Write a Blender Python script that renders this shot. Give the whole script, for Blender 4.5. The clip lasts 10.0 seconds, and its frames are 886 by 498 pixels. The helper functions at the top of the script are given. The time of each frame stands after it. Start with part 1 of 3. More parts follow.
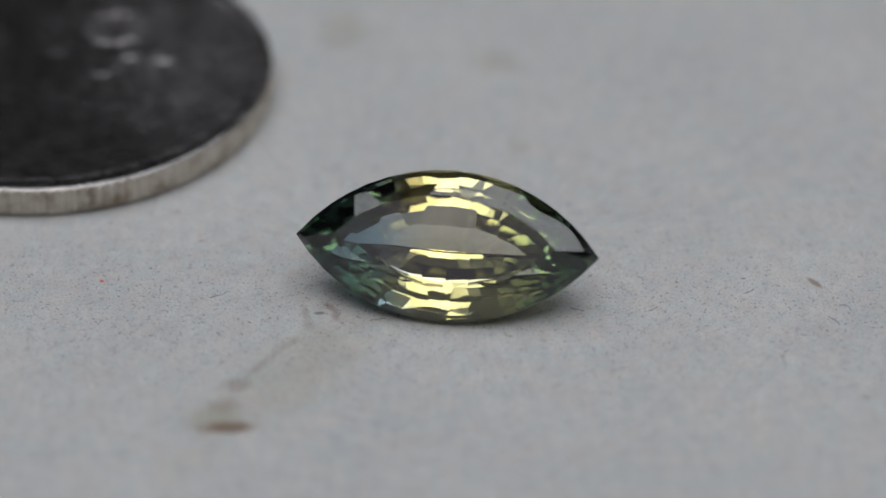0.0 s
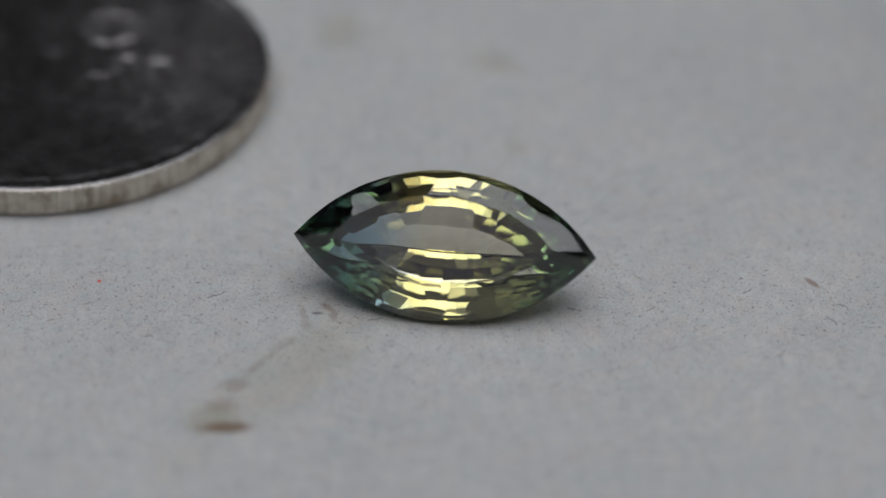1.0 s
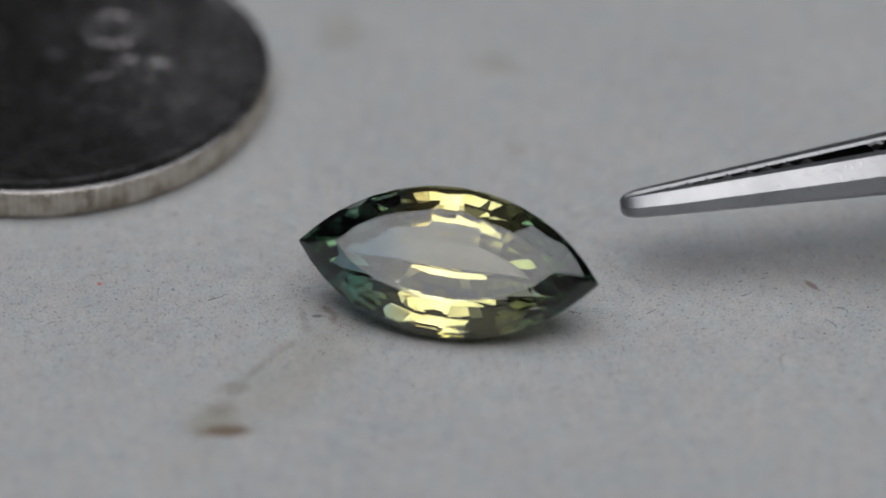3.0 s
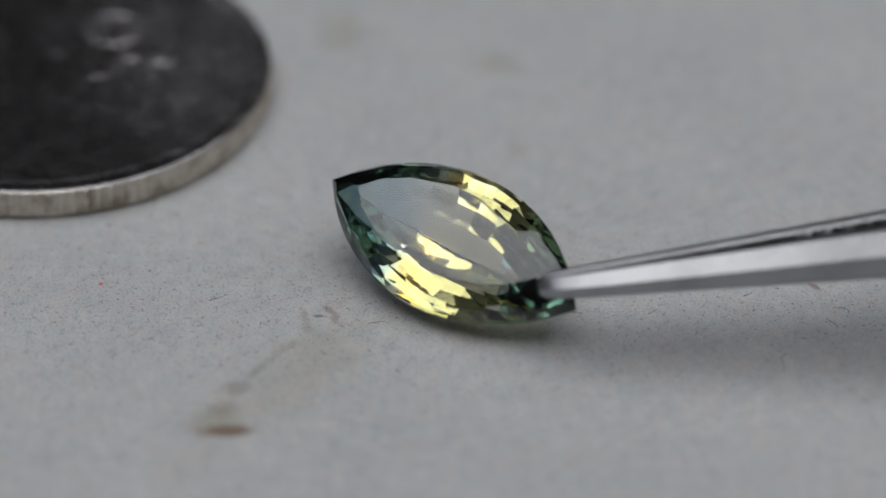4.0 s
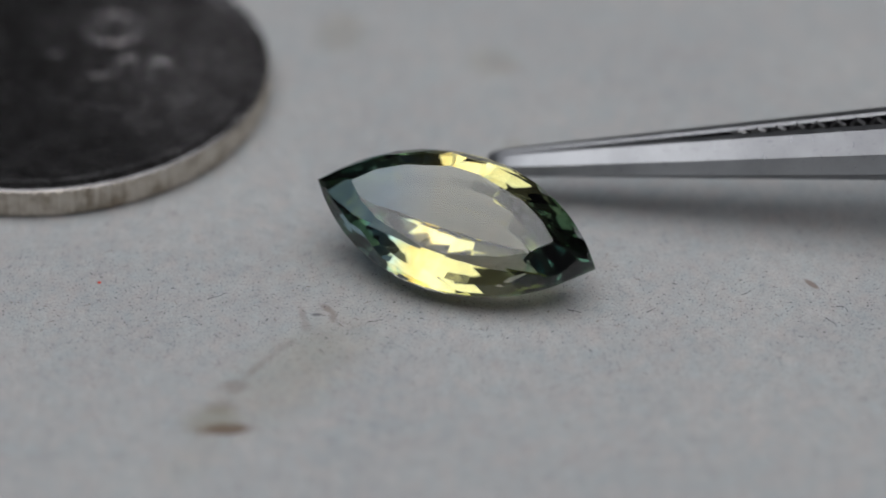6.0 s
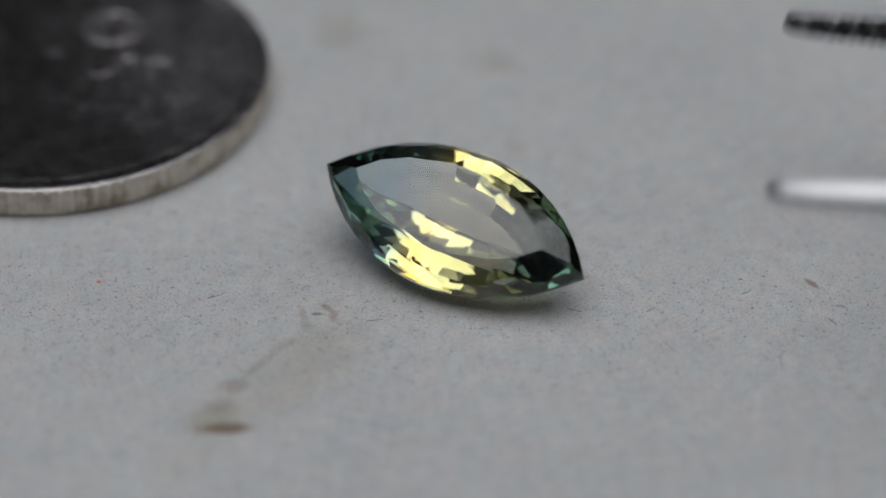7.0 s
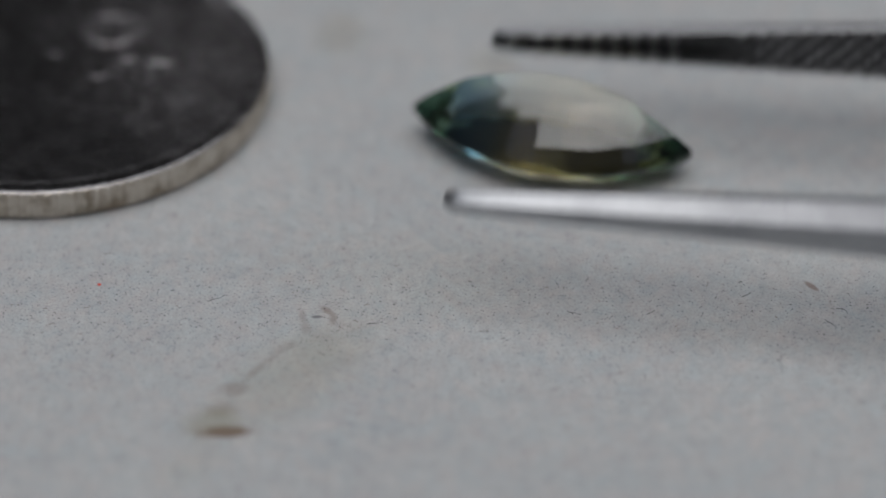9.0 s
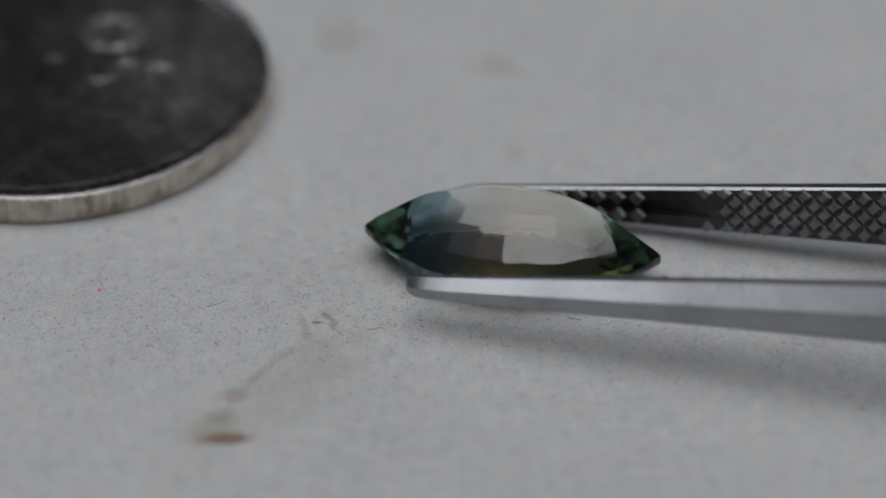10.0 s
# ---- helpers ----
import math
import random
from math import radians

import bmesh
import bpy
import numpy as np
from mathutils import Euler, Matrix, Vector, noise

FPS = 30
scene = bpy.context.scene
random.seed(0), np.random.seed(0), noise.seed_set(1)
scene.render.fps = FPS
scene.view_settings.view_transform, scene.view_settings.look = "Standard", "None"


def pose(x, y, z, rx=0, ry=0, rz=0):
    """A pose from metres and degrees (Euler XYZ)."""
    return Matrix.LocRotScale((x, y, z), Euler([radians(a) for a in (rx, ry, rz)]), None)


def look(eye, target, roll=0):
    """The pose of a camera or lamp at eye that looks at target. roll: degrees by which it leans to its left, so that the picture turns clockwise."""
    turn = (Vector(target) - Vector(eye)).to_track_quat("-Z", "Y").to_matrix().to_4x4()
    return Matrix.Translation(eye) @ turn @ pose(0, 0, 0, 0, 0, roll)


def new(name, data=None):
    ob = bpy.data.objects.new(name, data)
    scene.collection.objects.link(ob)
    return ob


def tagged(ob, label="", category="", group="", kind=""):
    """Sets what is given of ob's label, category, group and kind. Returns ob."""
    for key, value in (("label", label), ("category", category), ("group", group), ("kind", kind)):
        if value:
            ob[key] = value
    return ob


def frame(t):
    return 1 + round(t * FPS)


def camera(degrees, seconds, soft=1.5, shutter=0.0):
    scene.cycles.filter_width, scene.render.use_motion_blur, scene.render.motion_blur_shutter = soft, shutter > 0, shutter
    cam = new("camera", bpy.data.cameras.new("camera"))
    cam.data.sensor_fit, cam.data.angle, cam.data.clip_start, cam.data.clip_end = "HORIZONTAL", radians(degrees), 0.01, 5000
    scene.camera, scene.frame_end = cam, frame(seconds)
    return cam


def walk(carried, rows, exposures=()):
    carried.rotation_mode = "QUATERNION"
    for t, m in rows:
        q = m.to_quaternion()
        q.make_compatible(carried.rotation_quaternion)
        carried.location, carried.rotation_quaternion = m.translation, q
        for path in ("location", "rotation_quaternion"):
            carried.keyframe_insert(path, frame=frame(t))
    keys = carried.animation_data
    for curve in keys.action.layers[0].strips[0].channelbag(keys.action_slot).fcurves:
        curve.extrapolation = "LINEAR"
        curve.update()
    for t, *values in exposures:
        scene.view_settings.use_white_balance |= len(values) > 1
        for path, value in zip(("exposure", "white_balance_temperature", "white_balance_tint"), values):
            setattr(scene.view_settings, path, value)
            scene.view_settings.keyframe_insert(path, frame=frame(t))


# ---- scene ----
# Macro shot: a cut gemstone on grey board beside a coin, nudged with tweezers.
cam = camera(12.0, 10.0, soft=1.5, shutter=0.3)
cam.data.dof.use_dof = True
cam.data.dof.focus_distance = 0.1665
cam.data.dof.aperture_fstop = 22.0
CAMERA_PATH = [
    (0.00, pose(0.000000, -0.139554, 0.095913, 55.5000, -0.0000, 0.0000)),
    (0.40, pose(0.000000, -0.139554, 0.095913, 55.5000, -0.0174, -0.0253)),
    (1.00, pose(0.000000, -0.139554, 0.095913, 55.5000, -0.0196, -0.0285)),
    (1.20, pose(0.000000, -0.139554, 0.095913, 55.5000, -0.0198, -0.0289)),
    (1.50, pose(0.000000, -0.139469, 0.096072, 55.4488, -0.0202, -0.0294)),
    (1.90, pose(0.000000, -0.139268, 0.096441, 55.3295, -0.0208, -0.0301)),
    (2.10, pose(0.000000, -0.139239, 0.096494, 55.3124, -0.0211, -0.0305)),
    (2.70, pose(0.000000, -0.139239, 0.096494, 55.3124, -0.0219, -0.0316)),
    (3.80, pose(0.000000, -0.139239, 0.096494, 55.3124, -0.0087, -0.0126)),
    (5.20, pose(0.000000, -0.139239, 0.096494, 55.3124, -0.0087, -0.0126)),
    (5.50, pose(0.000000, -0.139261, 0.096454, 55.3252, -0.0218, -0.0316)),
    (5.60, pose(0.000000, -0.139268, 0.096441, 55.3295, -0.0218, -0.0316)),
    (5.80, pose(0.000000, -0.139326, 0.096336, 55.3636, -0.0218, -0.0316)),
    (6.60, pose(0.000000, -0.139469, 0.096072, 55.4488, -0.0218, -0.0316)),
    (7.20, pose(0.000000, -0.139469, 0.096072, 55.4488, -0.0218, -0.0316)),
    (7.30, pose(0.000000, -0.139469, 0.096072, 55.4488, -0.0218, -0.0316)),
    (7.40, pose(0.000000, -0.139182, 0.096599, 55.2783, -0.0219, -0.0316)),
    (7.50, pose(0.000000, -0.139326, 0.096336, 55.3636, -0.0219, -0.0316)),
    (7.60, pose(0.000000, -0.138865, 0.097179, 55.0908, -0.0220, -0.0315)),
    (7.80, pose(0.000000, -0.138517, 0.097810, 54.8861, -0.0221, -0.0314)),
    (7.90, pose(0.000000, -0.138517, 0.097810, 54.8861, -0.0221, -0.0314)),
    (8.00, pose(0.000000, -0.138778, 0.097337, 55.0396, -0.0220, -0.0315)),
    (8.10, pose(0.000000, -0.138807, 0.097284, 55.0566, -0.0220, -0.0315)),
    (8.20, pose(0.000000, -0.138458, 0.097915, 54.8520, -0.0221, -0.0314)),
    (8.30, pose(0.000000, -0.138137, 0.098492, 54.6644, -0.0222, -0.0313)),
    (8.50, pose(0.000000, -0.137990, 0.098754, 54.5792, -0.0223, -0.0313)),
    (8.60, pose(0.000000, -0.138166, 0.098440, 54.6815, -0.0222, -0.0313)),
    (8.80, pose(0.000000, -0.138429, 0.097968, 54.8350, -0.0221, -0.0314)),
    (8.90, pose(0.000000, -0.138836, 0.097232, 55.0737, -0.0220, -0.0315)),
    (9.00, pose(0.000000, -0.139153, 0.096652, 55.2613, -0.0219, -0.0316)),
    (9.10, pose(0.000000, -0.139239, 0.096494, 55.3124, -0.0219, -0.0316)),
    (9.20, pose(0.000000, -0.139009, 0.096916, 55.1760, -0.0219, -0.0315)),
    (9.30, pose(0.000000, -0.138488, 0.097862, 54.8691, -0.0221, -0.0314)),
    (9.50, pose(0.000000, -0.138225, 0.098335, 54.7156, -0.0222, -0.0314)),
    (9.80, pose(0.000000, -0.138342, 0.098125, 54.7838, -0.0221, -0.0314)),
    (10.00, pose(0.000000, -0.138517, 0.097810, 54.8861, -0.0221, -0.0314)),
]

walk(cam, CAMERA_PATH, [(0.0, -0.02), (0.5, -0.14), (1.0, -0.15), (2.5, -0.17), (10.0, -0.17)])

# ---- light: soft overcast daylight from above ----
world = bpy.data.worlds.new("overcast")
scene.world = world
world.use_nodes = True
wn = world.node_tree.nodes
wl = world.node_tree.links
sky = wn.new("ShaderNodeTexSky")
sky.sky_type = "NISHITA"
sky.sun_disc = False
sky.sun_elevation = radians(72)
sky.sun_rotation = radians(180)
sky.dust_density = 3.0
sky.ozone_density = 1.0
wl.new(sky.outputs[0], wn["Background"].inputs["Color"])
wn["Background"].inputs["Strength"].default_value = 0.06

sun_data = bpy.data.lights.new("sun", "SUN")
sun_data.energy = 2.6
sun_data.angle = radians(82)
sun_data.color = (0.975, 0.99, 1.0)
sun = new("sun", sun_data)
sun.matrix_world = look((0.025, 0.05, 0.5), (0, 0, 0))

MM = 0.001


# ---- materials ----
def material(name):
    m = bpy.data.materials.new(name)
    m.use_nodes = True
    return m, m.node_tree.nodes, m.node_tree.links, m.node_tree.nodes["Principled BSDF"]


def coords(n, l, scale=(1, 1, 1), kind="Object"):
    tc = n.new("ShaderNodeTexCoord")
    mp = n.new("ShaderNodeMapping")
    mp.inputs["Scale"].default_value = scale
    l.new(tc.outputs[kind], mp.inputs["Vector"])
    return mp.outputs["Vector"]


def noise_tex(n, l, vec, scale, detail=4.0, rough=0.55):
    t = n.new("ShaderNodeTexNoise")
    t.inputs["Scale"].default_value = scale
    t.inputs["Detail"].default_value = detail
    t.inputs["Roughness"].default_value = rough
    l.new(vec, t.inputs["Vector"])
    return t.outputs["Fac"]


def ramp(n, l, fac, stops):
    r = n.new("ShaderNodeValToRGB")
    e = r.color_ramp.elements
    while len(e) < len(stops):
        e.new(0.5)
    for el, (p, c) in zip(e, stops):
        el.position = p
        el.color = (*c, 1) if len(c) == 3 else c
    l.new(fac, r.inputs["Fac"])
    return r.outputs["Color"]


def mix(n, l, fac, a, b, mode="MIX"):
    m = n.new("ShaderNodeMix")
    m.data_type = "RGBA"
    m.blend_type = mode
    for sock, v in ((m.inputs[0], fac), (m.inputs[6], a), (m.inputs[7], b)):
        if hasattr(v, "is_linked"):
            l.new(v, sock)
        elif isinstance(v, (int, float)):
            sock.default_value = v
        else:
            sock.default_value = (*v, 1)
    return m.outputs[2]


def math_node(n, l, op, a, b=None, clamp=False):
    m = n.new("ShaderNodeMath")
    m.operation = op
    m.use_clamp = clamp
    for i, v in enumerate((a, b)):
        if v is None:
            continue
        if hasattr(v, "is_linked"):
            l.new(v, m.inputs[i])
        else:
            m.inputs[i].default_value = v
    return m.outputs[0]


def bump(n, l, bsdf, height, strength, dist):
    b = n.new("ShaderNodeBump")
    b.inputs["Strength"].default_value = strength
    b.inputs["Distance"].default_value = dist
    l.new(height, b.inputs["Height"])
    l.new(b.outputs["Normal"], bsdf.inputs["Normal"])


def blot(n, l, vec, x, y, rx, ry, turn, edge=0.35, wobble=0.5):
    """A soft-edged patch of the board or the coin at (x, y) mm: 1 inside, 0 outside."""
    mp = n.new("ShaderNodeMapping")
    mp.vector_type = "TEXTURE"
    mp.inputs["Location"].default_value = (x * MM, y * MM, 0)
    mp.inputs["Rotation"].default_value = (0, 0, radians(turn))
    mp.inputs["Scale"].default_value = (rx * MM, ry * MM, 1)
    l.new(vec, mp.inputs["Vector"])
    ln = n.new("ShaderNodeVectorMath")
    ln.operation = "LENGTH"
    l.new(mp.outputs["Vector"], ln.inputs[0])
    grain = noise_tex(n, l, vec, 900.0, 4.0, 0.6)
    d = math_node(n, l, "ADD", ln.outputs["Value"], math_node(n, l, "MULTIPLY", math_node(n, l, "SUBTRACT", grain, 0.5), wobble * 2))
    r = n.new("ShaderNodeMapRange")
    r.interpolation_type = "SMOOTHSTEP"
    r.inputs["From Min"].default_value = 1 - edge
    r.inputs["From Max"].default_value = 1 + edge
    r.inputs["To Min"].default_value = 1
    r.inputs["To Max"].default_value = 0
    l.new(d, r.inputs["Value"])
    return r.outputs["Result"]


def board_material():
    m, n, l, b = material("grey_paperboard")
    v = coords(n, l)
    broad = noise_tex(n, l, v, 110.0, 3.0)
    pulp = noise_tex(n, l, coords(n, l, (1.0, 0.68, 1.0)), 1450.0, 3.0, 0.55)
    clump = noise_tex(n, l, coords(n, l, (1.0, 0.7, 1.0)), 3000.0, 4.0, 0.6)
    grain = noise_tex(n, l, v, 9500.0, 3.0, 0.65)
    blush = noise_tex(n, l, v, 640.0, 3.0, 0.6)
    tone = noise_tex(n, l, coords(n, l, (1.0, 0.7, 1.0)), 1900.0, 2.0, 0.5)
    fibre = noise_tex(n, l, coords(n, l, (1.0, 1.6, 1.0)), 3600.0, 3.0, 0.6)
    c = ramp(n, l, broad, [(0.3, (0.355, 0.365, 0.374)), (0.7, (0.40, 0.407, 0.410))])
    c = mix(n, l, 1.0, c, ramp(n, l, pulp, [(0.30, (0.92, 0.925, 0.93)), (0.45, (0.98, 0.98, 0.983)), (0.58, (1.02, 1.02, 1.015)), (0.72, (1.08, 1.08, 1.075))]), "MULTIPLY")
    c = mix(n, l, 1.0, c, ramp(n, l, clump, [(0.28, (0.78, 0.78, 0.79)), (0.40, (0.98, 0.98, 0.98)), (0.70, (1.06, 1.06, 1.055))]), "MULTIPLY")
    c = mix(n, l, 1.0, c, ramp(n, l, grain, [(0.29, (0.30, 0.30, 0.32)), (0.39, (0.95, 0.95, 0.95)), (0.72, (1.16, 1.16, 1.15))]), "MULTIPLY")
    c = mix(n, l, 1.0, c, ramp(n, l, fibre, [(0.24, (0.76, 0.74, 0.73)), (0.35, (1, 1, 1))]), "MULTIPLY")
    c = mix(n, l, 1.0, c, ramp(n, l, blush, [(0.34, (0.97, 1.0, 1.01)), (0.66, (1.03, 0.995, 0.985))]), "MULTIPLY")
    c = mix(n, l, 1.0, c, ramp(n, l, tone, [(0.30, (0.975, 1.0, 1.015)), (0.48, (1, 1, 1)), (0.70, (1.03, 0.995, 0.98))]), "MULTIPLY")
    # tints of the stains and of the faint patch under the stone
    olive = (0.25, 0.235, 0.18)
    brown = (0.15, 0.105, 0.075)
    for x, y, rx, ry, turn, strength, tint, edge in (
            (-5.6, -8.3, 3.6, 1.7, 52, 0.30, olive, 0.8), (-4.6, -6.6, 1.6, 1.0, 30, 0.16, olive, 0.8), (-7.0, -7.85, 0.8, 0.17, 56, 0.30, brown, 0.8),
            (-6.2, -6.7, 0.6, 0.2, 50, 0.18, brown, 0.8), (-7.85, -9.2, 0.5, 0.42, 0, 0.36, brown, 0.6), (-8.4, -10.5, 0.5, 0.4, 20, 0.28, brown, 0.6),
            (-5.42, -4.35, 0.14, 0.45, 12, 0.30, brown, 0.8), (-5.3, -5.2, 0.18, 0.3, 0, 0.28, brown, 0.8), (-4.45, -4.05, 0.34, 0.13, -52, 0.5, brown, 0.7),
            (-4.2, -4.6, 0.14, 0.34, 0, 0.42, brown, 0.6), (-4.85, -4.45, 0.2, 0.09, 0, 0.7, (0.08, 0.08, 0.09), 0.5),
            (-9.4, -14.0, 1.6, 0.8, 50, 0.14, olive, 0.8),
            (-8.65, -11.35, 1.0, 0.85, 20, 0.55, olive, 0.6), (-8.1, -11.95, 0.92, 0.34, 4, 0.88, brown, 0.45),
            (-4.3, 16.6, 1.0, 1.5, 0, 0.32, olive, 0.5), (2.3, 14.2, 1.1, 0.9, -40, 0.30, olive, 0.5),
            (3.1, 7.6, 0.5, 0.6, 0, 0.28, olive, 0.5), (14.75, -2.35, 0.38, 0.13, -52, 0.75, (0.19, 0.14, 0.115), 0.35),
            # broad, slightly darker patch under and around the stone
            (-0.9, -1.6, 5.2, 2.6, 0, 0.12, olive, 0.7),
            (-13.55, -2.25, 0.075, 0.075, 0, 1.0, (0.55, 0.05, 0.03), 0.35)):
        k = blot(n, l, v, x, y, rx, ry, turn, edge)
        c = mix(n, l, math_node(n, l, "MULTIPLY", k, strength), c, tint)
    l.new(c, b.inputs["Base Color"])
    b.inputs["Roughness"].default_value = 0.85
    b.inputs["Specular IOR Level"].default_value = 0.25
    h = math_node(n, l, "ADD", clump, math_node(n, l, "MULTIPLY", grain, 0.6))
    h = math_node(n, l, "ADD", h, math_node(n, l, "ADD", fibre, pulp))
    bump(n, l, b, h, 0.5, 0.00005)
    return m


def steel_material():
    m, n, l, b = material("brushed_steel")
    streak = noise_tex(n, l, coords(n, l, (6, 1, 1)), 1500.0, 3.0, 0.6)
    cloud = noise_tex(n, l, coords(n, l), 420.0, 4.0, 0.6)
    wear = noise_tex(n, l, coords(n, l, (1, 2, 2)), 2600.0, 4.0, 0.7)
    c = ramp(n, l, cloud, [(0.34, (0.325, 0.334, 0.35)), (0.62, (0.39, 0.40, 0.418))])
    c = mix(n, l, 1.0, c, ramp(n, l, wear, [(0.30, (0.80, 0.80, 0.80)), (0.40, (1, 1, 1)), (0.68, (1, 1, 1)), (0.76, (1.18, 1.18, 1.18))]), "MULTIPLY")
    l.new(c, b.inputs["Base Color"])
    b.inputs["Metallic"].default_value = 1.0
    l.new(ramp(n, l, streak, [(0.3, (0.27,) * 3), (0.7, (0.39,) * 3)]), b.inputs["Roughness"])
    bump(n, l, b, math_node(n, l, "ADD", streak, math_node(n, l, "MULTIPLY", wear, 0.4)), 0.14, 0.000004)
    return m


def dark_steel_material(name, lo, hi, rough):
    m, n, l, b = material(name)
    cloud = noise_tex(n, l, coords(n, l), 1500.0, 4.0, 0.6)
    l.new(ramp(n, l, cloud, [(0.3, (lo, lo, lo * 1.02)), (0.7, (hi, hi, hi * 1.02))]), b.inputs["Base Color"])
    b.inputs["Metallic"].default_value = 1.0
    b.inputs["Roughness"].default_value = rough
    bump(n, l, b, cloud, 0.3, 0.00002)
    return m


def coin_face_material(name="dulled_coin_face", k=1.0):
    m, n, l, b = material(name)
    v = coords(n, l)
    cloud = noise_tex(n, l, v, 260.0, 5.0, 0.65)
    scratch = noise_tex(n, l, coords(n, l, (1, 7, 1)), 1400.0, 4.0, 0.6)
    wear = noise_tex(n, l, v, 1100.0, 4.0, 0.65)
    face = ramp(n, l, cloud, [(0.3, (0.20 * k, 0.196 * k, 0.20 * k)), (0.7, (0.29 * k, 0.284 * k, 0.29 * k))])
    face = mix(n, l, 1.0, face, ramp(n, l, wear, [(0.34, (0.62, 0.60, 0.60)), (0.5, (1, 1, 1)), (0.68, (1.25, 1.24, 1.24))]), "MULTIPLY")
    # brighter reflection on the coin's right side, put into the base colour
    reflected_tone = blot(n, l, v, 6.3, 1.6, 4.2, 6.2, 20, 0.75, 0.3)
    face = mix(n, l, reflected_tone, face, mix(n, l, 1.0, face, (2.5, 2.45, 2.45), "MULTIPLY"))
    l.new(face, b.inputs["Base Color"])
    b.inputs["Metallic"].default_value = 1.0
    l.new(ramp(n, l, scratch, [(0.3, (0.22,) * 3), (0.75, (0.31,) * 3)]), b.inputs["Roughness"])
    bump(n, l, b, math_node(n, l, "ADD", cloud, math_node(n, l, "ADD", scratch, wear)), 0.14, 0.00003)
    return m


def coin_edge_material():
    m, n, l, b = material("worn_coin_edge")
    v = coords(n, l)
    cloud = noise_tex(n, l, v, 900.0, 5.0, 0.65)
    l.new(ramp(n, l, cloud, [(0.36, (0.34, 0.29, 0.23)), (0.5, (0.60, 0.55, 0.48)), (0.7, (0.72, 0.68, 0.62))]), b.inputs["Base Color"])
    b.inputs["Metallic"].default_value = 1.0
    b.inputs["Roughness"].default_value = 0.42
    bump(n, l, b, cloud, 0.3, 0.00004)
    return m


def gem_material():
    """Zoned sapphire: blue-green ends and a pale yellow middle, tinted each time light meets a facet."""
    m, n, l, b = material("parti_sapphire")
    tc = n.new("ShaderNodeTexCoord")
    sep = n.new("ShaderNodeSeparateXYZ")
    l.new(tc.outputs["Object"], sep.inputs[0])
    wav = noise_tex(n, l, tc.outputs["Object"], 420.0, 2.0)
    x = math_node(n, l, "MULTIPLY", sep.outputs["X"], 1 / 0.0121)
    x = math_node(n, l, "ADD", x, 0.5)
    x = math_node(n, l, "ADD", x, math_node(n, l, "MULTIPLY", math_node(n, l, "SUBTRACT", wav, 0.5), 0.10))
    x = math_node(n, l, "ADD", x, math_node(n, l, "MULTIPLY", sep.outputs["Y"], 12.0))
    through_tint = ramp(n, l, x, [(0.02, (0.55, 0.68, 0.68)), (0.14, (0.56, 0.71, 0.75)), (0.26, (0.65, 0.78, 0.85)), (0.35, (0.87, 0.90, 0.885)),
                                  (0.43, (0.955, 0.94, 0.85)), (0.72, (0.955, 0.94, 0.85)), (0.84, (0.87, 0.895, 0.80)), (0.97, (0.58, 0.66, 0.55))])
    inner_tint = ramp(n, l, x, [(0.02, (0.28, 0.47, 0.48)), (0.14, (0.40, 0.60, 0.65)), (0.26, (0.55, 0.74, 0.81)), (0.35, (0.72, 0.78, 0.69)),
                                (0.40, (0.83, 0.75, 0.47)), (0.46, (0.825, 0.81, 0.585)), (0.72, (0.825, 0.81, 0.575)), (0.84, (0.70, 0.76, 0.55)), (0.97, (0.36, 0.49, 0.34))])
    n.remove(b)
    refr = n.new("ShaderNodeBsdfRefraction")
    refr.inputs["IOR"].default_value = 1.77
    refr.inputs["Roughness"].default_value = 0.0
    l.new(through_tint, refr.inputs["Color"])
    gloss = n.new("ShaderNodeBsdfGlossy")
    gloss.inputs["Roughness"].default_value = 0.0
    fres = n.new("ShaderNodeFresnel")
    fres.inputs["IOR"].default_value = 1.77
    total = n.new("ShaderNodeMapRange")
    total.inputs["From Min"].default_value = 0.55
    total.inputs["From Max"].default_value = 0.95
    l.new(fres.outputs[0], total.inputs["Value"])
    l.new(mix(n, l, total.outputs["Result"], (1, 1, 1), inner_tint), gloss.inputs["Color"])
    both = n.new("ShaderNodeMixShader")
    l.new(fres.outputs[0], both.inputs[0])
    l.new(refr.outputs[0], both.inputs[1])
    l.new(gloss.outputs[0], both.inputs[2])
    l.new(both.outputs[0], n["Material Output"].inputs["Surface"])
    return m


def plain(name, color, rough, metal=0.0, bump_scale=300.0):
    m, n, l, b = material(name)
    f = noise_tex(n, l, coords(n, l), bump_scale, 4.0)
    lo = tuple(c * 0.85 for c in color)
    hi = tuple(min(1, c * 1.12) for c in color)
    l.new(ramp(n, l, f, [(0.3, lo), (0.7, hi)]), b.inputs["Base Color"])
    b.inputs["Roughness"].default_value = rough
    b.inputs["Metallic"].default_value = metal
    return m


BOARD = board_material()
STEEL = steel_material()
# same steel, darkened: shade and dark reflections between the arms set as colour
INNER_SHADE = dark_steel_material("shaded_inner_steel", 0.055, 0.085, 0.38)
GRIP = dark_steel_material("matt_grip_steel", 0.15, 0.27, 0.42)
COIN_FACE = coin_face_material()
COIN_RELIEF = coin_face_material("rubbed_coin_relief", 1.5)
COIN_EDGE = coin_edge_material()
GEM = gem_material()
# tones of the added walls, set by what coin, steel and stone reflect
BLOCK_DARK = plain("sky_block_dark", (0.035, 0.033, 0.032), 0.8, 0, 8.0)
BLOCK_GREY = plain("sky_block_grey", (0.16, 0.16, 0.165), 0.8, 0, 8.0)
